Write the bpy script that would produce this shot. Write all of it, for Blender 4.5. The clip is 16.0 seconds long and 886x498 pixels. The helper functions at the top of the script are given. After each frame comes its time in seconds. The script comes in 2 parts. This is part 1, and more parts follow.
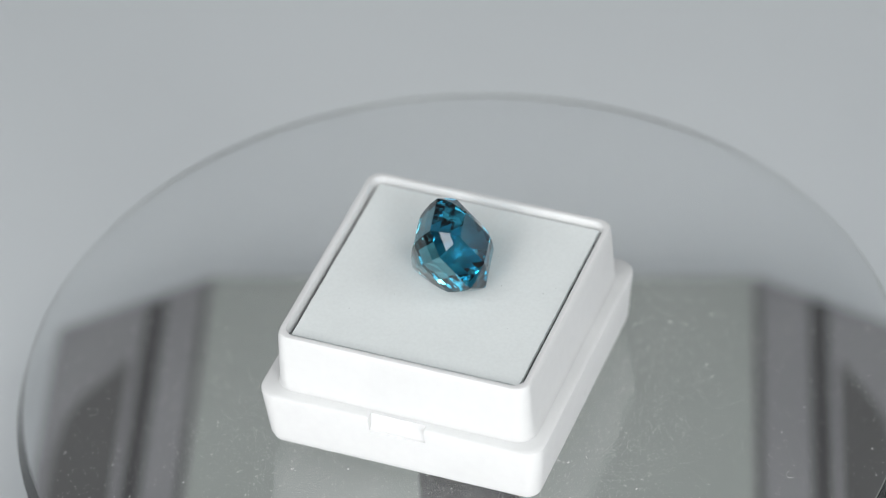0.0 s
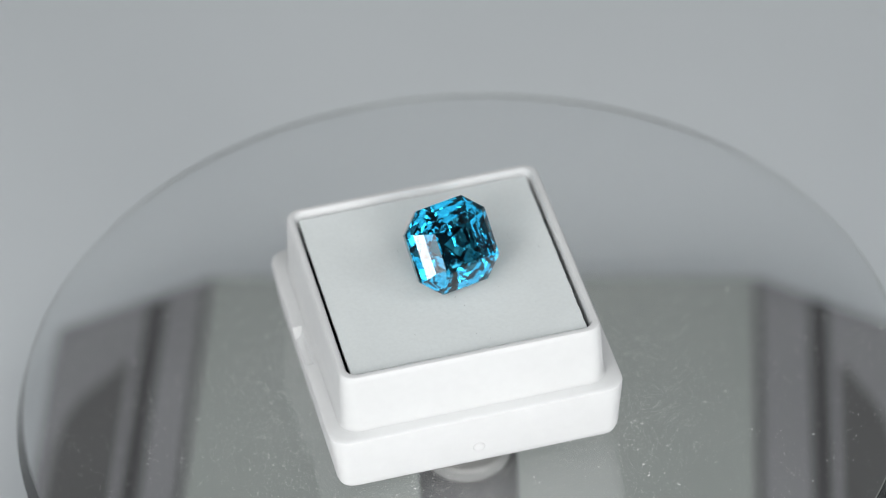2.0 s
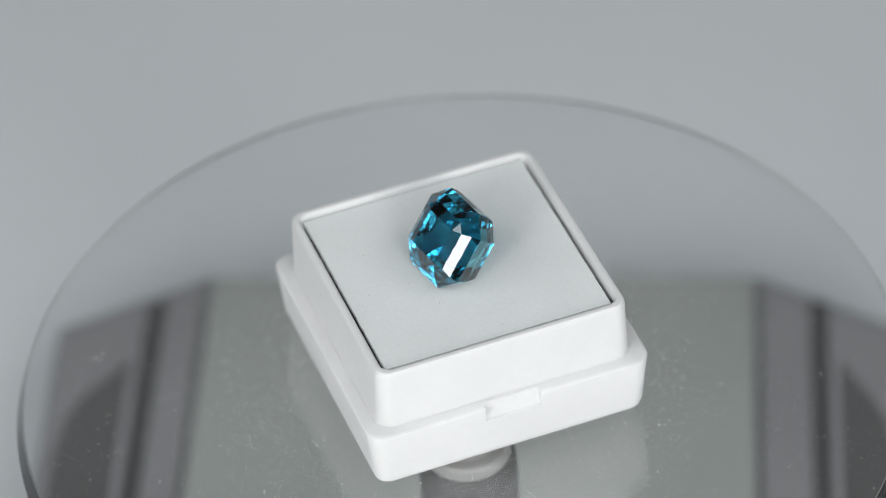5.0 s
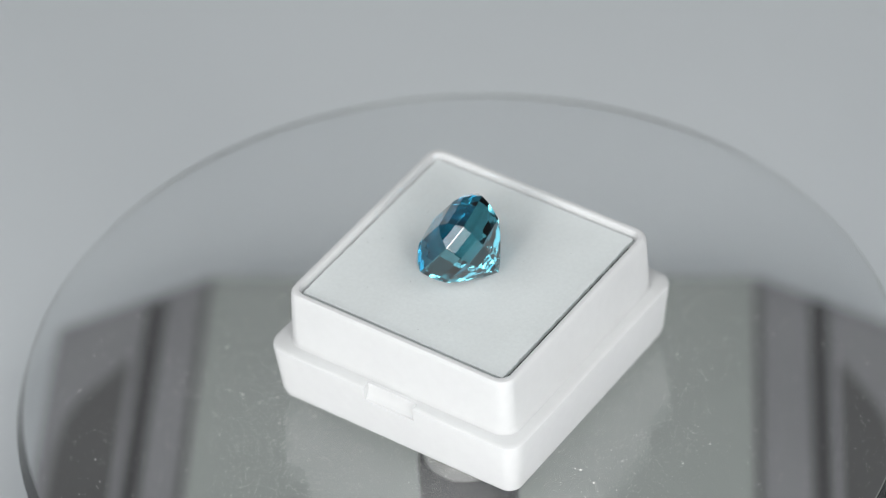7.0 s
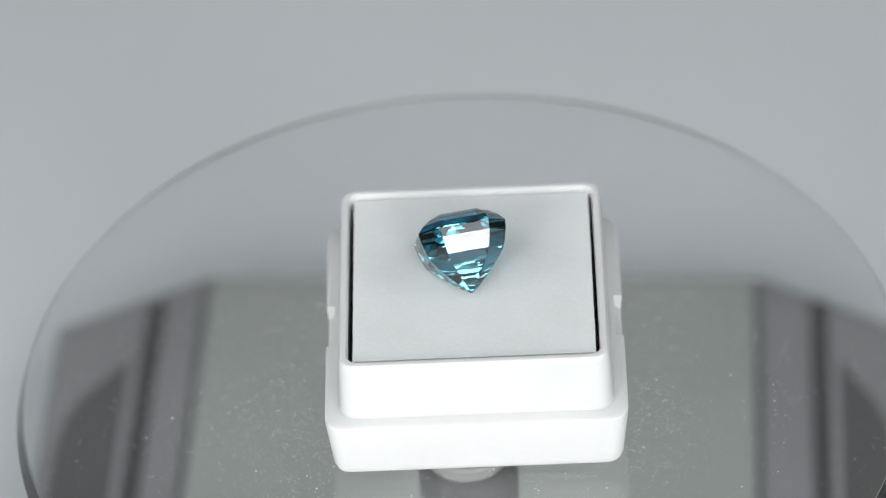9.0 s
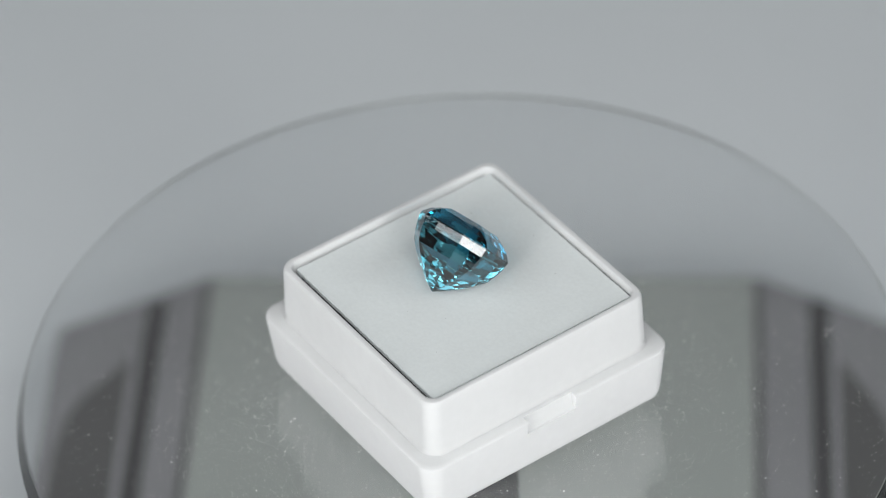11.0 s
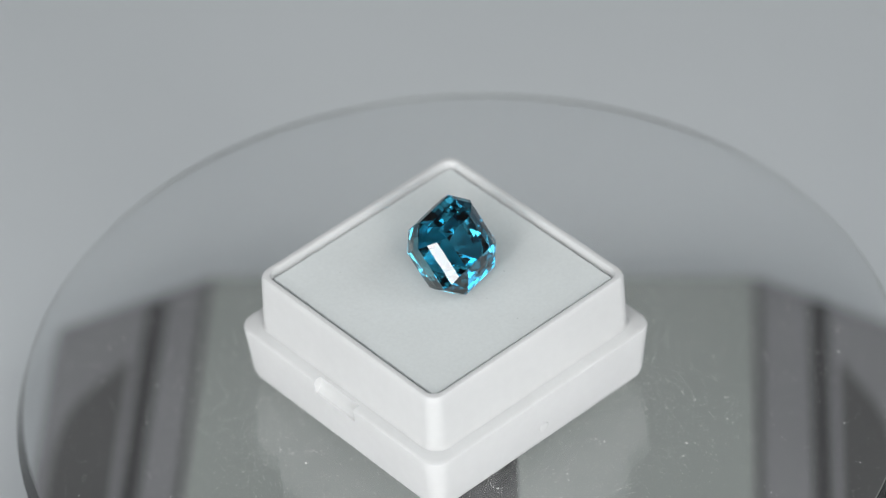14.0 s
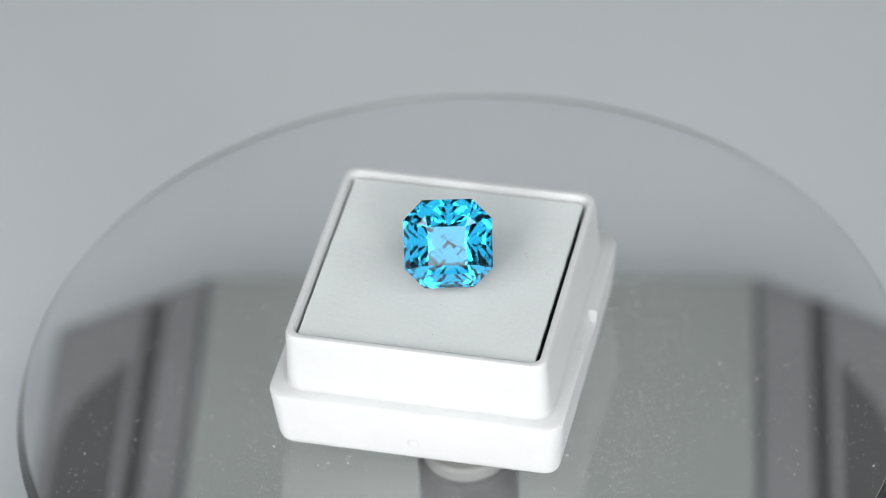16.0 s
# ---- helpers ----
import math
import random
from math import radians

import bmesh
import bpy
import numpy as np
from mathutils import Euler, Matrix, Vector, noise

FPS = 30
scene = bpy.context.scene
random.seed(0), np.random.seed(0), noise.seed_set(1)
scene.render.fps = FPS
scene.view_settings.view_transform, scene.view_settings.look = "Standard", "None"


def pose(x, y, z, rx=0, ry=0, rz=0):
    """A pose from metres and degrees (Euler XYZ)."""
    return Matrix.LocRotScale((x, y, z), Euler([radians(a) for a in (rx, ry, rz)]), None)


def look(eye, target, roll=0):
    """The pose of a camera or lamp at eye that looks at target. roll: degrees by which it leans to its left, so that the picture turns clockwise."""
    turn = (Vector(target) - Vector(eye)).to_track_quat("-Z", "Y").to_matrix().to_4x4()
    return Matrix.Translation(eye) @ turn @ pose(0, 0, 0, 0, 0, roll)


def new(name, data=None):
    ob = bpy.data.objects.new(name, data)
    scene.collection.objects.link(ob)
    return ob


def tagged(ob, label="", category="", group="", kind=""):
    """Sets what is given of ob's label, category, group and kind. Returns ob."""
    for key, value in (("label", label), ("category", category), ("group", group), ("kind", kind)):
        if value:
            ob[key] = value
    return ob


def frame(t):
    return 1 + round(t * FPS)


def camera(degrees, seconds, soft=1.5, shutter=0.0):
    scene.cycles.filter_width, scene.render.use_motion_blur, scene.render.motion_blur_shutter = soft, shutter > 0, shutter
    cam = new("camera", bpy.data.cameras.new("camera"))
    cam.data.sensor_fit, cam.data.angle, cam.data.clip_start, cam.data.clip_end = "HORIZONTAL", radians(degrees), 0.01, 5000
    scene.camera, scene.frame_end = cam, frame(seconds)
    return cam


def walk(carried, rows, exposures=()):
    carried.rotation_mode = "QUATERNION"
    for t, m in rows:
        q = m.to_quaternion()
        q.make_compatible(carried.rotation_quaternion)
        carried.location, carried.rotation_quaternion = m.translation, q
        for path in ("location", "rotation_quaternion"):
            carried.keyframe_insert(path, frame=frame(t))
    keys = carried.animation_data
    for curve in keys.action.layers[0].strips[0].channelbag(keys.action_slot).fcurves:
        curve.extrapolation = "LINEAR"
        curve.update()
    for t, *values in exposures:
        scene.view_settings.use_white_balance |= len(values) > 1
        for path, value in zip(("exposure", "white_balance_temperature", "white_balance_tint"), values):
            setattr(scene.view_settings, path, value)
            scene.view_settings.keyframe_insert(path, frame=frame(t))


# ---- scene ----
# Millimetre plan: the turntable's axis is the z axis and the disc's top is z = 0.
MM = 0.001
SPIN = 27.637            # degrees per second, clockwise seen from above
BOX_AT, BOX_YAW = (-1.08 * MM, -1.22 * MM), 247.15
FLOOR_Z = -75 * MM

# ---- camera ----
cam = camera(12.42, 16.0, soft=1.0)
EYE, AIM = (0.0, -0.3085, 0.2921), (-0.0013, 0.01283, 0.00637)
cam.data.dof.use_dof = True
cam.data.dof.focus_distance = 0.408
cam.data.dof.aperture_fstop = 18.0
BASE_STOPS = -0.31
CAM_POSE = look(EYE, AIM, -3.5155)
walk(cam, [(0.0, CAM_POSE), (16.0, CAM_POSE)], exposures=[
    (0.0, BASE_STOPS + 0.00), (0.5, BASE_STOPS - 0.02), (1.0, BASE_STOPS - 0.20), (1.5, BASE_STOPS - 0.23), (2.0, BASE_STOPS - 0.14), (2.5, BASE_STOPS + 0.00), (3.0, BASE_STOPS + 0.00), (3.5, BASE_STOPS - 0.02), (4.0, BASE_STOPS - 0.19), (4.5, BASE_STOPS - 0.23), (5.2, BASE_STOPS - 0.12), (5.8, BASE_STOPS - 0.02), (6.5, BASE_STOPS - 0.02), (7.0, BASE_STOPS - 0.07), (7.5, BASE_STOPS - 0.10), (8.0, BASE_STOPS - 0.09), (8.5, BASE_STOPS - 0.06), (9.0, BASE_STOPS - 0.04), (10.0, BASE_STOPS - 0.05), (10.7, BASE_STOPS - 0.15), (11.5, BASE_STOPS - 0.19), (12.0, BASE_STOPS - 0.10), (12.5, BASE_STOPS + 0.00), (13.0, BASE_STOPS - 0.02), (13.5, BASE_STOPS - 0.09), (14.0, BASE_STOPS - 0.20), (14.5, BASE_STOPS - 0.25), (15.0, BASE_STOPS - 0.15), (15.5, BASE_STOPS - 0.02), (16.0, BASE_STOPS - 0.02)])

# ---- world and lamps ----
world = bpy.data.worlds.new("world")
world.use_nodes = True
world.node_tree.nodes["Background"].inputs[0].default_value = (0.80, 0.86, 0.92, 1)
world.node_tree.nodes["Background"].inputs[1].default_value = 0.10
scene.world = world


def softbox(name, eye, target, size, watts, colour):
    lamp = bpy.data.lights.new(name, "AREA")
    lamp.shape, lamp.size, lamp.size_y = "RECTANGLE", size[0], size[1]
    lamp.energy, lamp.color = watts, colour
    ob = new(name, lamp)
    ob.matrix_world = look(eye, target)
    return ob


softbox("softbox_left", (-0.270, -0.468, 0.285), (0, 0, 0.20), (0.120, 0.32), 1.25, (1.0, 0.97, 0.95))
softbox("softbox_right", (0.168, -0.536, 0.235), (0, 0, 0.20), (0.120, 0.40), 1.45, (1.0, 0.98, 0.97))
softbox("softbox_front", (-0.095, -0.70, 0.54), (-0.095, 0, 0.12), (1.31, 0.76), 8.8, (0.96, 0.97, 1.0))
# Added fill on both sides evens the box walls; no lamp is known there.
for side in (-1, 1):
    softbox("added_side_fill", (side * 0.52, -0.19, 0.58), (0, 0.03, 0), (0.36, 0.32), 1.5, (0.95, 0.98, 1.0))


# ---- materials ----
def material(name, colour, rough=0.5, metal=0.0, ior=1.45, transmission=0.0, grain=0.0, grain_scale=800.0, stain=0.0, stain_scale=60.0, bump=0.0, bump_scale=2000.0, subsurface=0.0):
    m = bpy.data.materials.new(name)
    m.use_nodes = True
    nt = m.node_tree
    b = nt.nodes["Principled BSDF"]
    b.inputs["Base Color"].default_value = (*colour, 1)
    b.inputs["Roughness"].default_value = rough
    b.inputs["Metallic"].default_value = metal
    b.inputs["IOR"].default_value = ior
    b.inputs["Transmission Weight"].default_value = transmission
    if subsurface:
        b.inputs["Subsurface Weight"].default_value = subsurface
        b.inputs["Subsurface Radius"].default_value = (1, 1, 1)
        b.inputs["Subsurface Scale"].default_value = 0.0008
    coord = nt.nodes.new("ShaderNodeTexCoord")
    colour_out = None
    for amount, scale, detail in ((grain, grain_scale, 4.0), (stain, stain_scale, 3.0)):
        if not amount:
            continue
        tex = nt.nodes.new("ShaderNodeTexNoise")
        tex.inputs["Scale"].default_value, tex.inputs["Detail"].default_value = scale, detail
        nt.links.new(coord.outputs["Object"], tex.inputs["Vector"])
        ramp = nt.nodes.new("ShaderNodeMapRange")
        ramp.inputs["From Min"].default_value, ramp.inputs["From Max"].default_value = 0.3, 0.7
        ramp.inputs["To Min"].default_value, ramp.inputs["To Max"].default_value = 1 - amount, 1 + amount * 0.5
        nt.links.new(tex.outputs["Fac"], ramp.inputs["Value"])
        mix = nt.nodes.new("ShaderNodeMix")
        mix.data_type, mix.blend_type = "RGBA", "MULTIPLY"
        mix.inputs["Factor"].default_value = 1.0
        if colour_out is None:
            mix.inputs["A"].default_value = (*colour, 1)
        else:
            nt.links.new(colour_out, mix.inputs["A"])
        nt.links.new(ramp.outputs["Result"], mix.inputs["B"])
        colour_out = mix.outputs["Result"]
    if colour_out is not None:
        nt.links.new(colour_out, b.inputs["Base Color"])
    if bump:
        tex = nt.nodes.new("ShaderNodeTexNoise")
        tex.inputs["Scale"].default_value, tex.inputs["Detail"].default_value = bump_scale, 3.0
        nt.links.new(coord.outputs["Object"], tex.inputs["Vector"])
        bp = nt.nodes.new("ShaderNodeBump")
        bp.inputs["Strength"].default_value, bp.inputs["Distance"].default_value = bump, 0.0001
        nt.links.new(tex.outputs["Fac"], bp.inputs["Height"])
        nt.links.new(bp.outputs["Normal"], b.inputs["Normal"])
    return m


WHITE_PLASTIC = material("white_plastic", (0.695, 0.705, 0.70), 0.55, ior=1.36, grain=0.015, grain_scale=900, stain=0.025, stain_scale=120, bump=0.15, bump_scale=1100, subsurface=0.3)
PAPER = material("pad_paper", (0.735, 0.775, 0.765), 0.85, grain=0.03, grain_scale=2500, stain=0.03, stain_scale=150, bump=0.22, bump_scale=1500)
BLACK_FOAM = material("black_foam", (0.05, 0.052, 0.06), 0.95, grain=0.2, bump=0.4)


ACRYLIC = material("clear_acrylic", (0.99, 1.0, 1.0), 0.0, ior=1.56, transmission=1.0)
# One blue stone: absorption along light's path is coloured in, deep crown, paler pavilion.
GEM_CROWN = material("gem_long_path_tint", (0.012, 0.275, 0.475), 0.0, ior=1.93, transmission=1.0)
GEM_PAVILION = material("gem_short_path_tint", (0.095, 0.42, 0.51), 0.012, ior=1.93, transmission=1.0)
DUST = material("dust", (0.93, 0.93, 0.91), 0.8, grain=0.2)
SHEET = material("backdrop_sheet", (0.632, 0.668, 0.680), 0.6, grain=0.01, stain=0.02, stain_scale=12, bump=0.05)
TENT = material("studio_wall_paint", (0.15, 0.155, 0.16), 0.9, grain=0.02, stain=0.03, stain_scale=8, bump=0.1)
HOUSING = material("grey_housing_plastic", (0.318, 0.342, 0.32), 0.5, grain=0.03, stain=0.06, stain_scale=40, bump=0.1)
WING = material("dark_grey_housing_plastic", (0.235, 0.236, 0.243), 0.5, grain=0.03, stain=0.06, stain_scale=60, bump=0.1)
GROOVE = material("dark_rubber", (0.10, 0.10, 0.10), 0.7, grain=0.1, stain=0.1)
SLOT = material("black_slot_rubber", (0.065, 0.065, 0.065), 0.7, grain=0.1, stain=0.1)
RAIL = material("pale_grey_rail", (0.31, 0.31, 0.32), 0.5, grain=0.03, stain=0.05)
PLATE = material("charcoal_plate", (0.11, 0.11, 0.108), 0.5, grain=0.05, stain=0.1, stain_scale=70)
MOTOR = material("black_motor_paint", (0.05, 0.05, 0.05), 0.5, grain=0.1, stain=0.1)
COLLAR = material("pale_metal_collar", (0.26, 0.26, 0.25), 0.45, metal=0.2, grain=0.05, stain=0.05)


# ---- mesh helpers ----
def part(name, bm, mat, parent, label="", smooth=False):
    me = bpy.data.meshes.new(name)
    bmesh.ops.recalc_face_normals(bm, faces=bm.faces)
    bm.to_mesh(me)
    bm.free()
    if smooth:
        for poly in me.polygons:
            poly.use_smooth = True
    me.materials.append(mat)
    ob = new(name, me)
    ob.parent = parent
    if label:
        tagged(ob, label)
    return ob


def rounded_square(half, r, z, steps=8):
    pts = []
    for cx, cy, a0 in ((1, 1, 0), (-1, 1, 90), (-1, -1, 180), (1, -1, 270)):
        for k in range(steps + 1):
            a = radians(a0 + 90 * k / steps)
            pts.append(((cx * (half - r) + r * math.cos(a)) * MM, (cy * (half - r) + r * math.sin(a)) * MM, z * MM))
    return pts


def loft(rings, cap_first=True, cap_last=True, bm=None):
    bm = bm or bmesh.new()
    loops = [[bm.verts.new(p) for p in ring] for ring in rings]
    n = len(loops[0])
    for a, b in zip(loops, loops[1:]):
        for k in range(n):
            bm.faces.new((a[k], a[(k + 1) % n], b[(k + 1) % n], b[k]))
    if cap_first:
        bm.faces.new(loops[0][::-1])
    if cap_last:
        bm.faces.new(loops[-1])
    return bm


def circle(r, z, n=64):
    return [(r * math.cos(2 * math.pi * k / n) * MM, r * math.sin(2 * math.pi * k / n) * MM, z * MM) for k in range(n)]


def block(lo, hi, bevel=0.0, bm=None):
    """A bevelled box between two corners, in millimetres."""
    bm = bm or bmesh.new()
    made = bmesh.ops.create_cube(bm, size=1.0)["verts"]
    for v in made:
        v.co = Vector([(l + h) / 2 + c * (h - l) for l, h, c in zip(lo, hi, v.co)]) * MM
    if bevel:
        edges = list({e for v in made for e in v.link_edges})
        bmesh.ops.bevel(bm, geom=edges, offset=bevel * MM, segments=2, affect="EDGES", profile=0.5)
    return bm


def shade_by_angle(ob, degrees=35):
    me = ob.data
    for poly in me.polygons:
        poly.use_smooth = True
    me.set_sharp_from_angle(angle=radians(degrees))
    return ob


# ---- setting ----
def build_setting():
    # one sheet: table top that curves up into a backdrop
    bm = bmesh.new()
    x0, x1 = -0.80, 0.80
    profile = [(-1.0, FLOOR_Z)] + [(-1.0 + 0.1 * k, FLOOR_Z) for k in range(1, 15)]
    for k in range(1, 13):
        a = radians(90 * k / 12)
        profile.append((0.40 + 0.10 * math.sin(a), FLOOR_Z + 0.10 * (1 - math.cos(a))))
    profile.append((0.50, 0.06))
    rows = [(bm.verts.new((x0, y, z)), bm.verts.new((x1, y, z))) for y, z in profile]
    for a, b in zip(rows, rows[1:]):
        bm.faces.new((a[0], a[1], b[1], b[0]))
    ob = part("backdrop", bm, SHEET, None, smooth=True)
    tagged(ob, "pale grey seamless backdrop sheet", "backdrop", kind="structure")
    for name, lo, hi in (("wall_west", (-830, -1000, -75), (-800, 700, 1100)), ("wall_east", (800, -1000, -75), (830, 700, 1100)),
                         ("wall_south", (-830, -1030, -75), (830, -1000, 1100)), ("wall_north", (-830, 700, -75), (830, 730, 1100))):
        tagged(part(name, block(lo, hi), TENT, None), "plain dark studio wall", "wall", kind="structure")
    tagged(part("ceiling", block((-830, -1030, 1100), (830, 730, 1130)), TENT, None), "plain dark studio ceiling", "ceiling", kind="structure")


# ---- turntable ----
def slab(outline, low, high, bevel=0.0):
    """A flat piece with the given outline, in millimetres."""
    bm = loft([[(x * MM, y * MM, low * MM) for x, y in outline], [(x * MM, y * MM, high * MM) for x, y in outline]])
    if bevel:
        bmesh.ops.recalc_face_normals(bm, faces=bm.faces)
        rim = [e for e in bm.edges if all(abs(v.co.z - high * MM) < 1e-6 for v in e.verts)]
        bmesh.ops.bevel(bm, geom=rim, offset=bevel * MM, segments=2, affect="EDGES", profile=0.5)
    return bm


def build_stand():
    """Flat eight-sided turntable base on the table, with a raised middle panel and dark side insets."""
    root = new("turntable_stand")
    tagged(root, "grey eight-sided flat turntable stand lying on pale backdrop", "turntable stand")
    near, far, top = -14.0, 87.4, -65.0
    half, corner = 54.6, 10.0
    outline = [(-half, near + corner), (-35.9, near), (35.9, near), (half, near + corner), (half, far - corner), (35.9, far), (-35.9, far), (-half, far - corner)]
    part("base_plate", slab(outline, -75.0, top, 0.8), WING, root, "dark grey plate")
    part("middle_panel", slab([(-35.3, near + 1), (35.3, near + 1), (35.3, far - 0.6), (-35.3, far - 0.6)], top - 1, top + 0.35, 0.25), HOUSING, root, "lighter grey middle panel")
    for side, off in ((-1, 0.0), (1, 1.5)):
        def flat(name, pts, low, high, mat, bevel, label):
            return part(name, slab([(side * x, y) for x, y in pts], low, high, bevel), mat, root, label)
        flat("seam", [(35.5, near + 1), (36.3, near + 1), (36.3, far - 1.0), (35.5, far - 1.0)], top - 1, top + 0.06, GROOVE, 0, "dark seam strip")
        flat("slot", [(40.9 + off, near + 6), (43.3 + off, near + 6), (43.3 + off, far - 6.0), (42.3 + off, far - 5.0), (40.9 + off, far - 5.0)], top - 1, top + 0.06, SLOT, 0, "black slot")
        flat("inset", [(44.5 + off, near + 9), (52.4, near + 9), (52.4, 54.5), (51.7, 60.0), (50.3, 63.8), (44.5 + off, 71.5)], top - 1, top + 0.06, PLATE, 0, "charcoal inset with slanted end")
        flat("rail", [(43.6 + off, near + 8), (44.3 + off, near + 8), (44.3 + off, 72.0), (43.6 + off, 73.0)], top - 1, top + 0.3, RAIL, 0.1, "pale thin rail")
    root.matrix_world = pose(-4.28 * MM, -0.82 * MM, 0, 0, 0, -5.0)
    return root


def build_motor():
    root = new("turntable_motor")
    tagged(root, "black motor column with pale metal collar under the clear disc", "motor")
    shade_by_angle(part("motor_body", loft([circle(4.9, -19.6), circle(5.3, -19.2), circle(5.3, -13.6), circle(5.15, -12.8), circle(4.7, -12.4)]), MOTOR, root))
    shade_by_angle(part("post", loft([circle(3.0, -64.6), circle(3.0, -64.0), circle(0.35, -63.6), circle(0.35, -19.6)]), WHITE_PLASTIC, root, "thin white plastic post"))
    shade_by_angle(part("collar", loft([circle(4.4, -12.4), circle(4.65, -12.1), circle(4.65, -10.9), circle(4.4, -10.55), circle(3.3, -10.55), circle(3.2, -5.0), circle(2.8, -4.6)]), COLLAR, root, "pale metal collar"))
    shade_by_angle(part("spindle", loft([circle(2.0, -4.6), circle(2.0, -2.22)]), COLLAR, root))
    return root


def build_disc():
    n = 200
    # the edge is bevelled: the lower face is a little wider than the upper
    R, D, bevel = 46.8, 2.2, 0.82
    profile = ((R - 0.15, -D), (R - 0.04, 0.03 - D), (R, 0.12 - D), (R - bevel + 0.06, -0.1), (R - bevel, -0.03), (R - bevel - 0.1, 0.0))
    ob = shade_by_angle(part("turntable_disc", loft([circle(r, z, n) for r, z in profile]), ACRYLIC, None), 15)
    ob.visible_shadow = False
    tagged(ob, "round clear acrylic turntable disc with dusty top", "turntable")
    # dust: small raised flecks and a few curled fibres
    rnd = random.Random(4)
    bm = bmesh.new()
    for k in range(26000):
        a = rnd.uniform(0, 2 * math.pi)
        r = rnd.gauss(20, 6.0) if k % 3 else 45.5 * math.sqrt(rnd.uniform(0.02, 1))
        if not 3 < r < 45.5:
            continue
        s = rnd.choice((0.016, 0.018, 0.021, 0.025, 0.03, 0.036)) * rnd.uniform(0.8, 1.4)
        if rnd.random() < 0.025:
            s *= 2.2
        c = Vector((r * math.cos(a), r * math.sin(a), 0))
        t = rnd.uniform(0, math.pi)
        ux = Vector((math.cos(t), math.sin(t), 0)) * s * rnd.uniform(0.8, 2.0)
        uy = Vector((-math.sin(t), math.cos(t), 0)) * s
        base = [bm.verts.new((c + d) * MM) for d in (ux, uy, -ux, -uy * 0.7)]
        tip = bm.verts.new((c + Vector((0, 0, s * 1.2)) + ux * 0.2) * MM)
        for k in range(4):
            bm.faces.new((base[k], base[(k + 1) % 4], tip))
    for _ in range(5):
        a, r = rnd.uniform(0, 2 * math.pi), rnd.uniform(17, 44)
        x, y, h = r * math.cos(a), r * math.sin(a), rnd.uniform(0, 6.28)
        bend, last = rnd.uniform(-0.35, 0.35), None
        for k in range(12):
            w = 0.008
            l = [bm.verts.new(((x - w * math.sin(h)) * MM, (y + w * math.cos(h)) * MM, 0.01 * MM)), bm.verts.new((x * MM, y * MM, 0.04 * MM)), bm.verts.new(((x + w * math.sin(h)) * MM, (y - w * math.cos(h)) * MM, 0.01 * MM))]
            if last:
                bm.faces.new((last[0], last[1], l[1], l[0]))
                bm.faces.new((last[1], last[2], l[2], l[1]))
            last = l
            x, y, h = x + 0.16 * math.cos(h), y + 0.16 * math.sin(h), h + bend + rnd.uniform(-0.1, 0.1)
    tagged(part("dust", bm, DUST, ob, "fine pale dust flecks and fibres"), kind="stuff")
    return ob


# ---- gem box ----
def carve(ob, cutters):
    """Cuts closed bmeshes out of a mesh for good."""
    made = []
    for bm in cutters:
        bmesh.ops.recalc_face_normals(bm, faces=bm.faces)
        me = bpy.data.meshes.new("cutter")
        bm.to_mesh(me)
        bm.free()
        tool = new("cutter", me)
        mod = ob.modifiers.new("cut", "BOOLEAN")
        mod.operation, mod.object, mod.solver = "DIFFERENCE", tool, "EXACT"
        made.append(tool)
    bpy.context.view_layer.update()
    whole = ob.evaluated_get(bpy.context.evaluated_depsgraph_get())
    me = bpy.data.meshes.new_from_object(whole)
    old = ob.data
    ob.modifiers.clear()
    ob.data = me
    me.name = old.name + "_cut"
    for tool in made:
        bpy.data.objects.remove(tool)
    return ob


def thumb_notch(side):
    """A wedge six millimetres wide that opens the base's rim."""
    bm = bmesh.new()
    outline = [(14.4, 9.0), (14.4, 7.5), (14.6, 6.85), (14.9, 6.45), (16.5, 6.2), (16.5, 9.0)]
    ends = [[bm.verts.new((side * x * MM, y * MM, z * MM)) for x, z in outline] for y in (-3.0, 3.0)]
    n = len(outline)
    for k in range(n):
        bm.faces.new((ends[0][k], ends[0][(k + 1) % n], ends[1][(k + 1) % n], ends[1][k]))
    bm.faces.new(ends[0])
    bm.faces.new(ends[1][::-1])
    return bm


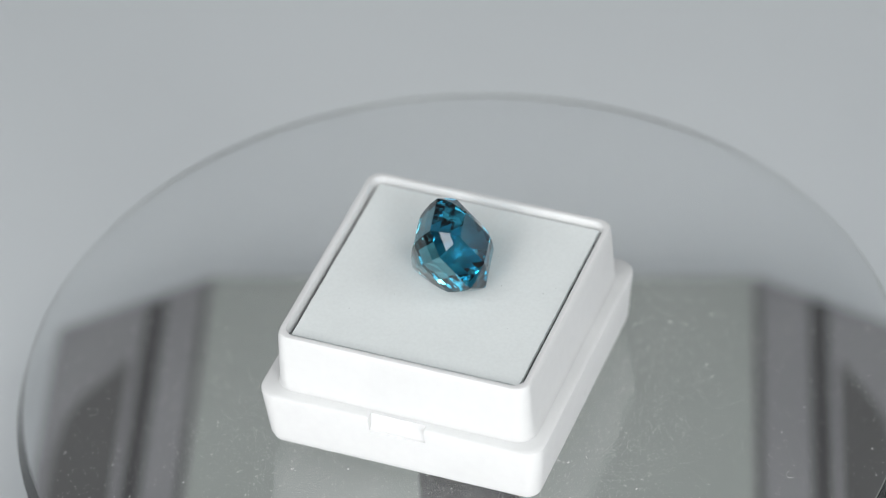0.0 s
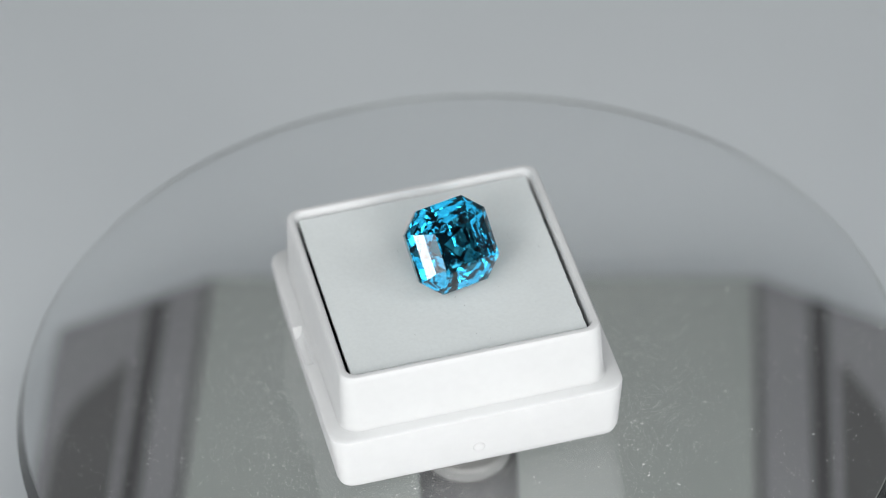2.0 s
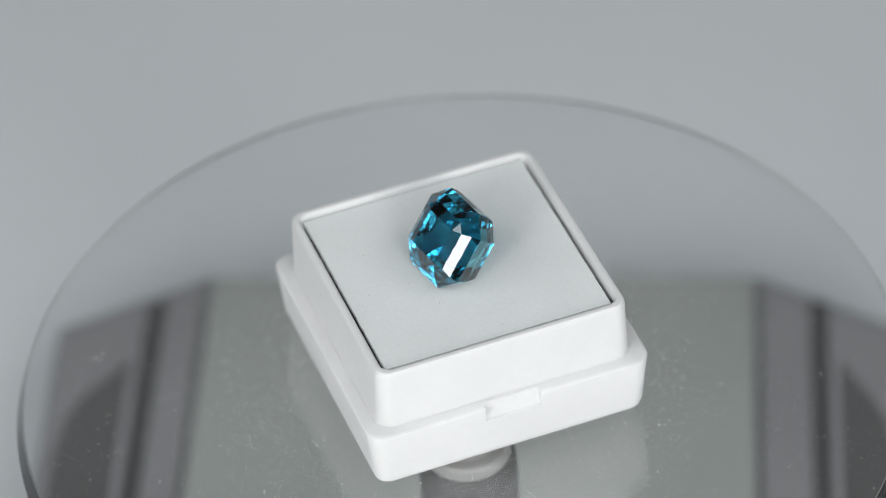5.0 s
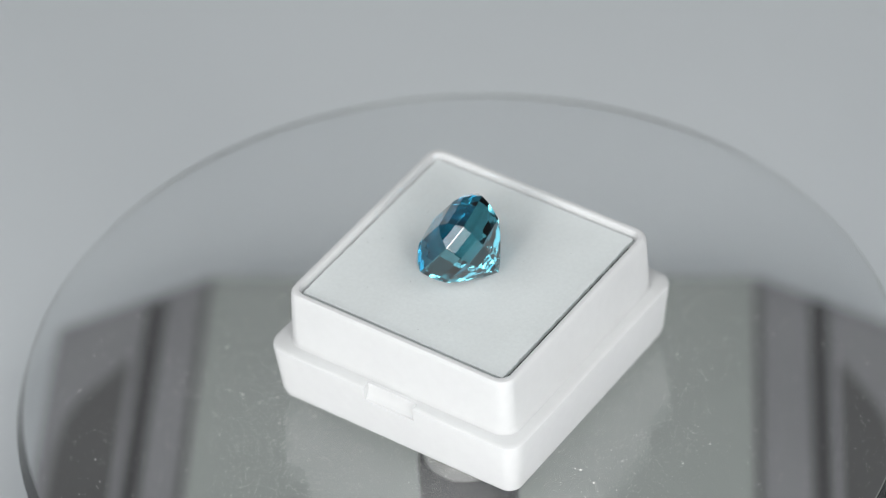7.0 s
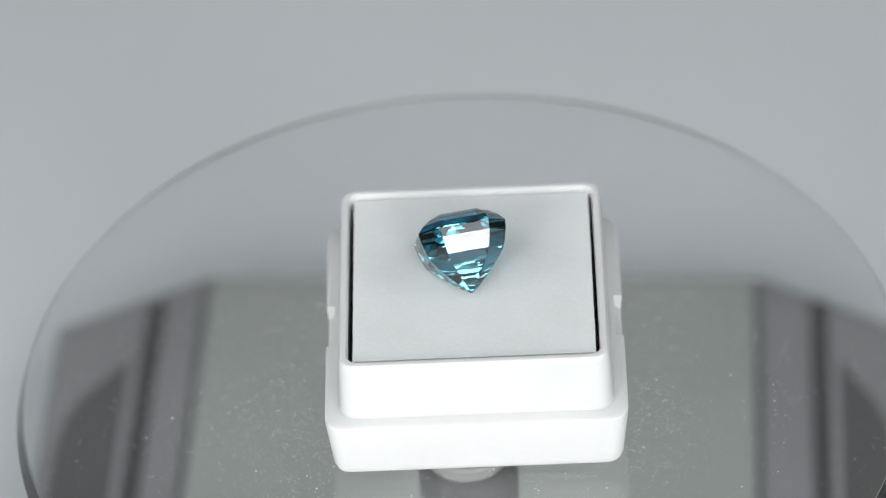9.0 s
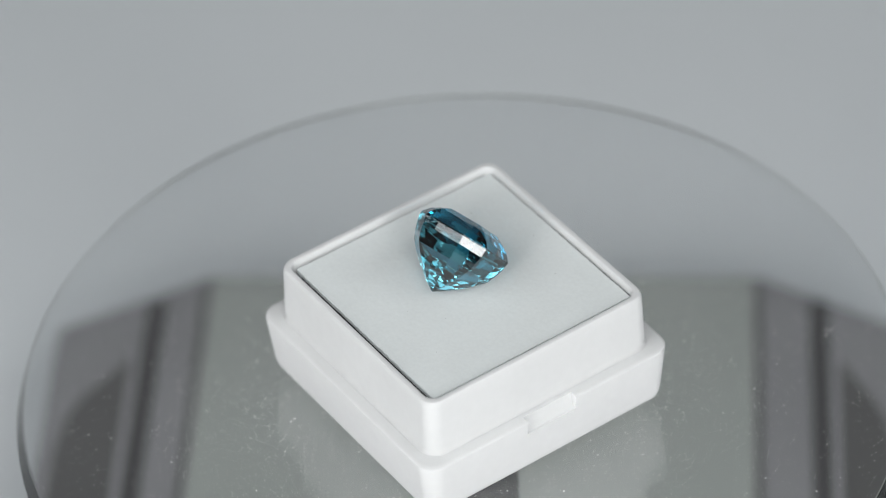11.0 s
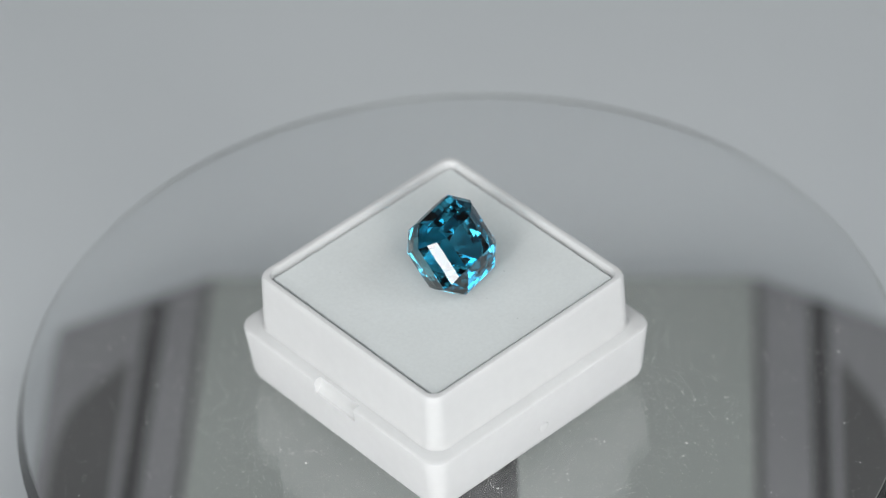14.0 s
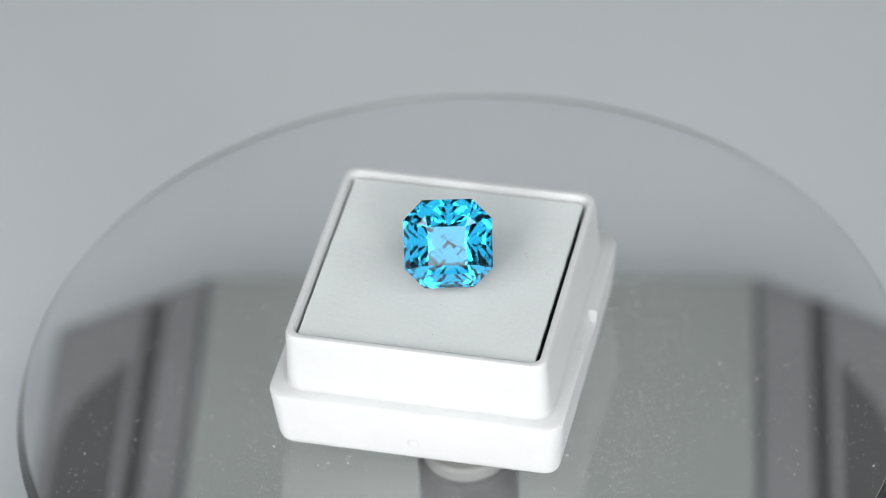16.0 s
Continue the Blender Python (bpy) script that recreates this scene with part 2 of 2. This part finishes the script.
def build_box():
    root = new("gem_box")
    tagged(root, "white plastic square gem box with stepped base on clear disc", "gem box")
    base = part("base", loft([rounded_square(12.2, 1.6, 0.0), rounded_square(12.3, 1.6, 0.85), rounded_square(13.65, 2.0, 0.90), rounded_square(14.18, 1.6, 1.05), rounded_square(14.50, 1.45, 1.4), rounded_square(14.70, 1.45, 2.1),
                              rounded_square(15.28, 1.95, 7.85), rounded_square(15.24, 1.95, 8.05), rounded_square(15.1, 1.95, 8.16), rounded_square(14.9, 2.4, 8.2), rounded_square(13.2, 2.0, 8.2)]), WHITE_PLASTIC, root)
    carve(base, [thumb_notch(-1), thumb_notch(1)])
    shade_by_angle(base, 32)
    upper = part("upper_tray", loft([rounded_square(13.3, 2.0, 8.21), rounded_square(13.95, 2.1, 8.21), rounded_square(13.86, 2.05, 8.32), rounded_square(13.76, 2.0, 8.6), rounded_square(13.70, 1.6, 9.1), rounded_square(13.50, 1.45, 14.3), rounded_square(13.44, 1.45, 14.7), rounded_square(13.30, 1.4, 14.92),
                                     rounded_square(13.08, 1.45, 14.98), rounded_square(12.80, 1.25, 14.92), rounded_square(12.62, 1.1, 14.65), rounded_square(12.54, 1.1, 9.0)]), WHITE_PLASTIC, root)
    shade_by_angle(upper)
    # small moulded dot on one side of the base
    dot = bmesh.new()
    bmesh.ops.create_uvsphere(dot, u_segments=20, v_segments=10, radius=0.62 * MM)
    bmesh.ops.transform(dot, matrix=Matrix.Translation((0.2 * MM, 14.88 * MM, 3.6 * MM)) @ Matrix.Diagonal((1, 0.17, 1, 1)), verts=dot.verts)
    part("moulded_dot", dot, WHITE_PLASTIC, base, smooth=True)
    return root


def build_pad():
    root = new("foam_pad")
    tagged(root, "pale grey paper-topped foam pad lying inside the white box", "foam pad")
    part("foam_block", loft([rounded_square(11.8, 0.3, 9.05), rounded_square(11.9, 0.3, 13.86)]), BLACK_FOAM, root, "black foam")
    rnd = random.Random(7)
    rings = []
    side = []
    for cx, cy, dx, dy in ((1, -1, 0, 1), (1, 1, -1, 0), (-1, 1, 0, -1), (-1, -1, 1, 0)):
        for k in range(110):
            f = 2 * k / 110
            j = rnd.uniform(-0.035, 0.035)
            h = 12.16
            side.append(((cx + dx * f) * h + dy * j + 0.06, (cy + dy * f) * h - dx * j + 0.08))
    for inset, z in ((0.02, 13.86), (0, 13.96), (0, 14.42), (0.06, 14.47)):
        s = 1 - inset / 12.1
        rings.append([(x * s * MM, y * s * MM, z * MM) for x, y in side])
    part("paper_sheet", loft(rings), PAPER, root)
    specks = bmesh.new()
    for _ in range(16):
        x, y, s = rnd.uniform(-11, 11), rnd.uniform(-11, 11), rnd.uniform(0.02, 0.05)
        ring = [specks.verts.new(((x + s * rnd.uniform(0.6, 1.4) * math.cos(a)) * MM, (y + s * rnd.uniform(0.6, 1.4) * math.sin(a)) * MM, 14.468 * MM)) for a in (0, 1.3, 2.5, 3.8, 5.0)]
        tip = specks.verts.new((x * MM, y * MM, (14.47 + s) * MM))
        for k in range(5):
            specks.faces.new((ring[k], ring[(k + 1) % 5], tip))
    tagged(part("speck", specks, GROOVE, root, "tiny dark specks"), kind="stuff")
    return root


# ---- gem ----
GEM_TILT, GEM_AZ, GEM_TURN, GEM_TOP = 53.4, 101.8, 0.45, (-0.505, -1.244, 22.712)
GIRDLE = 4.47
SWELL = (-0.02, 0.035, -0.018, 0.03)


def build_gem():
    """Deep square cut with trimmed corners, in its own space: the table's normal is +z, the girdle lies at z = 0."""
    def ring(half, z, cut, swell=0.0):
        """Eight corners, and two more points along each broad side; swell bulges the middle third."""
        pts = []
        for k in range(4):
            c, d = math.cos(math.pi / 2 * k), math.sin(math.pi / 2 * k)
            long = half - cut
            side = [(half, -long), (half + swell, -long / 3), (half + swell, long / 3), (half, long)]
            pts += [((x * c - y * d) * MM, (x * d + y * c) * MM, z * MM) for x, y in side]
        return pts
    steps = [(0.06, -6.35), (0.84, -5.77), (1.65, -5.04), (2.43, -4.30), (3.15, -3.52), (3.78, -2.71), (4.09, -1.86), (4.34, -0.97), (GIRDLE, -0.07), (GIRDLE, 0.07)]
    rings = [ring(h, z, h * 0.44, SWELL[k % 4] if 1 < k < 8 else 0.0) for k, (h, z) in enumerate(steps)]
    root = new("gem")
    tagged(root, "faceted square-cut blue gemstone leaning on its side on pad", "gemstone")
    facets = bmesh.new()
    loft(rings[:-1], True, False, facets)
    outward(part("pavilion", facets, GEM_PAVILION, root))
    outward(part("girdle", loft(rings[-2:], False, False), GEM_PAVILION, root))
    # crown: three steps of falling slope round a square table, with trimmed corners
    z = 1.80
    levels = [rings[-1], ring(3.86, 0.75, 1.45), ring(2.98, 1.35, 0.85)]
    square = [(x * MM, y * MM, z * MM) for x, y in ((1.96, -2.04), (1.96, 1.88), (-1.96, 1.88), (-1.96, -2.04))]
    crown = bmesh.new()
    loft(levels, False, False, crown)
    rim = [crown.verts.new(p) for p in levels[-1]]
    corners = [crown.verts.new(p) for p in square]
    for k in range(4):
        crown.faces.new((*rim[4 * k:4 * k + 4], corners[(k + 1) % 4], corners[k]))
        crown.faces.new((rim[4 * k + 3], rim[(4 * k + 4) % 16], corners[(k + 1) % 4]))
    bmesh.ops.remove_doubles(crown, verts=crown.verts, dist=1e-7)
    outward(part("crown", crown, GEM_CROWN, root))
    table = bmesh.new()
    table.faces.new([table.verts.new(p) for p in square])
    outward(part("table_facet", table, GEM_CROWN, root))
    return root


def outward(ob):
    """Turns every facet of a convex stone's part away from its middle."""
    middle = Vector((0, 0, -2.0 * MM))
    for poly in ob.data.polygons:
        if poly.normal.dot(poly.center - middle) < 0:
            poly.flip()
    return ob


def gem_pose():
    t, a = radians(GEM_TILT), radians(GEM_AZ)
    n = Vector((math.sin(t) * math.cos(a), math.sin(t) * math.sin(a), math.cos(t)))
    up = Vector((-math.cos(t) * math.cos(a), -math.cos(t) * math.sin(a), math.sin(t)))
    right = up.cross(n)
    at = (Vector(GEM_TOP) - up * 4.5) * MM
    m = Matrix((right, up, n)).transposed().to_4x4()
    m.translation = at
    return m @ pose(0, 0, 0, 0, 0, GEM_TURN)


build_setting()
build_stand()
build_motor()
disc = build_disc()
box = build_box()
pad = build_pad()
gem = build_gem()


def motions():
    box_rest = pose(BOX_AT[0], BOX_AT[1], 0.0, 0, 0, BOX_YAW)
    gem_rest = box_rest @ gem_pose()
    times = [0.25 * k for k in range(65)]
    for thing, rest in ((disc, Matrix.Identity(4)), (box, box_rest), (pad, box_rest), (gem, gem_rest)):
        walk(thing, [(t, pose(0, 0, 0, 0, 0, -SPIN * t) @ rest) for t in times])


motions()
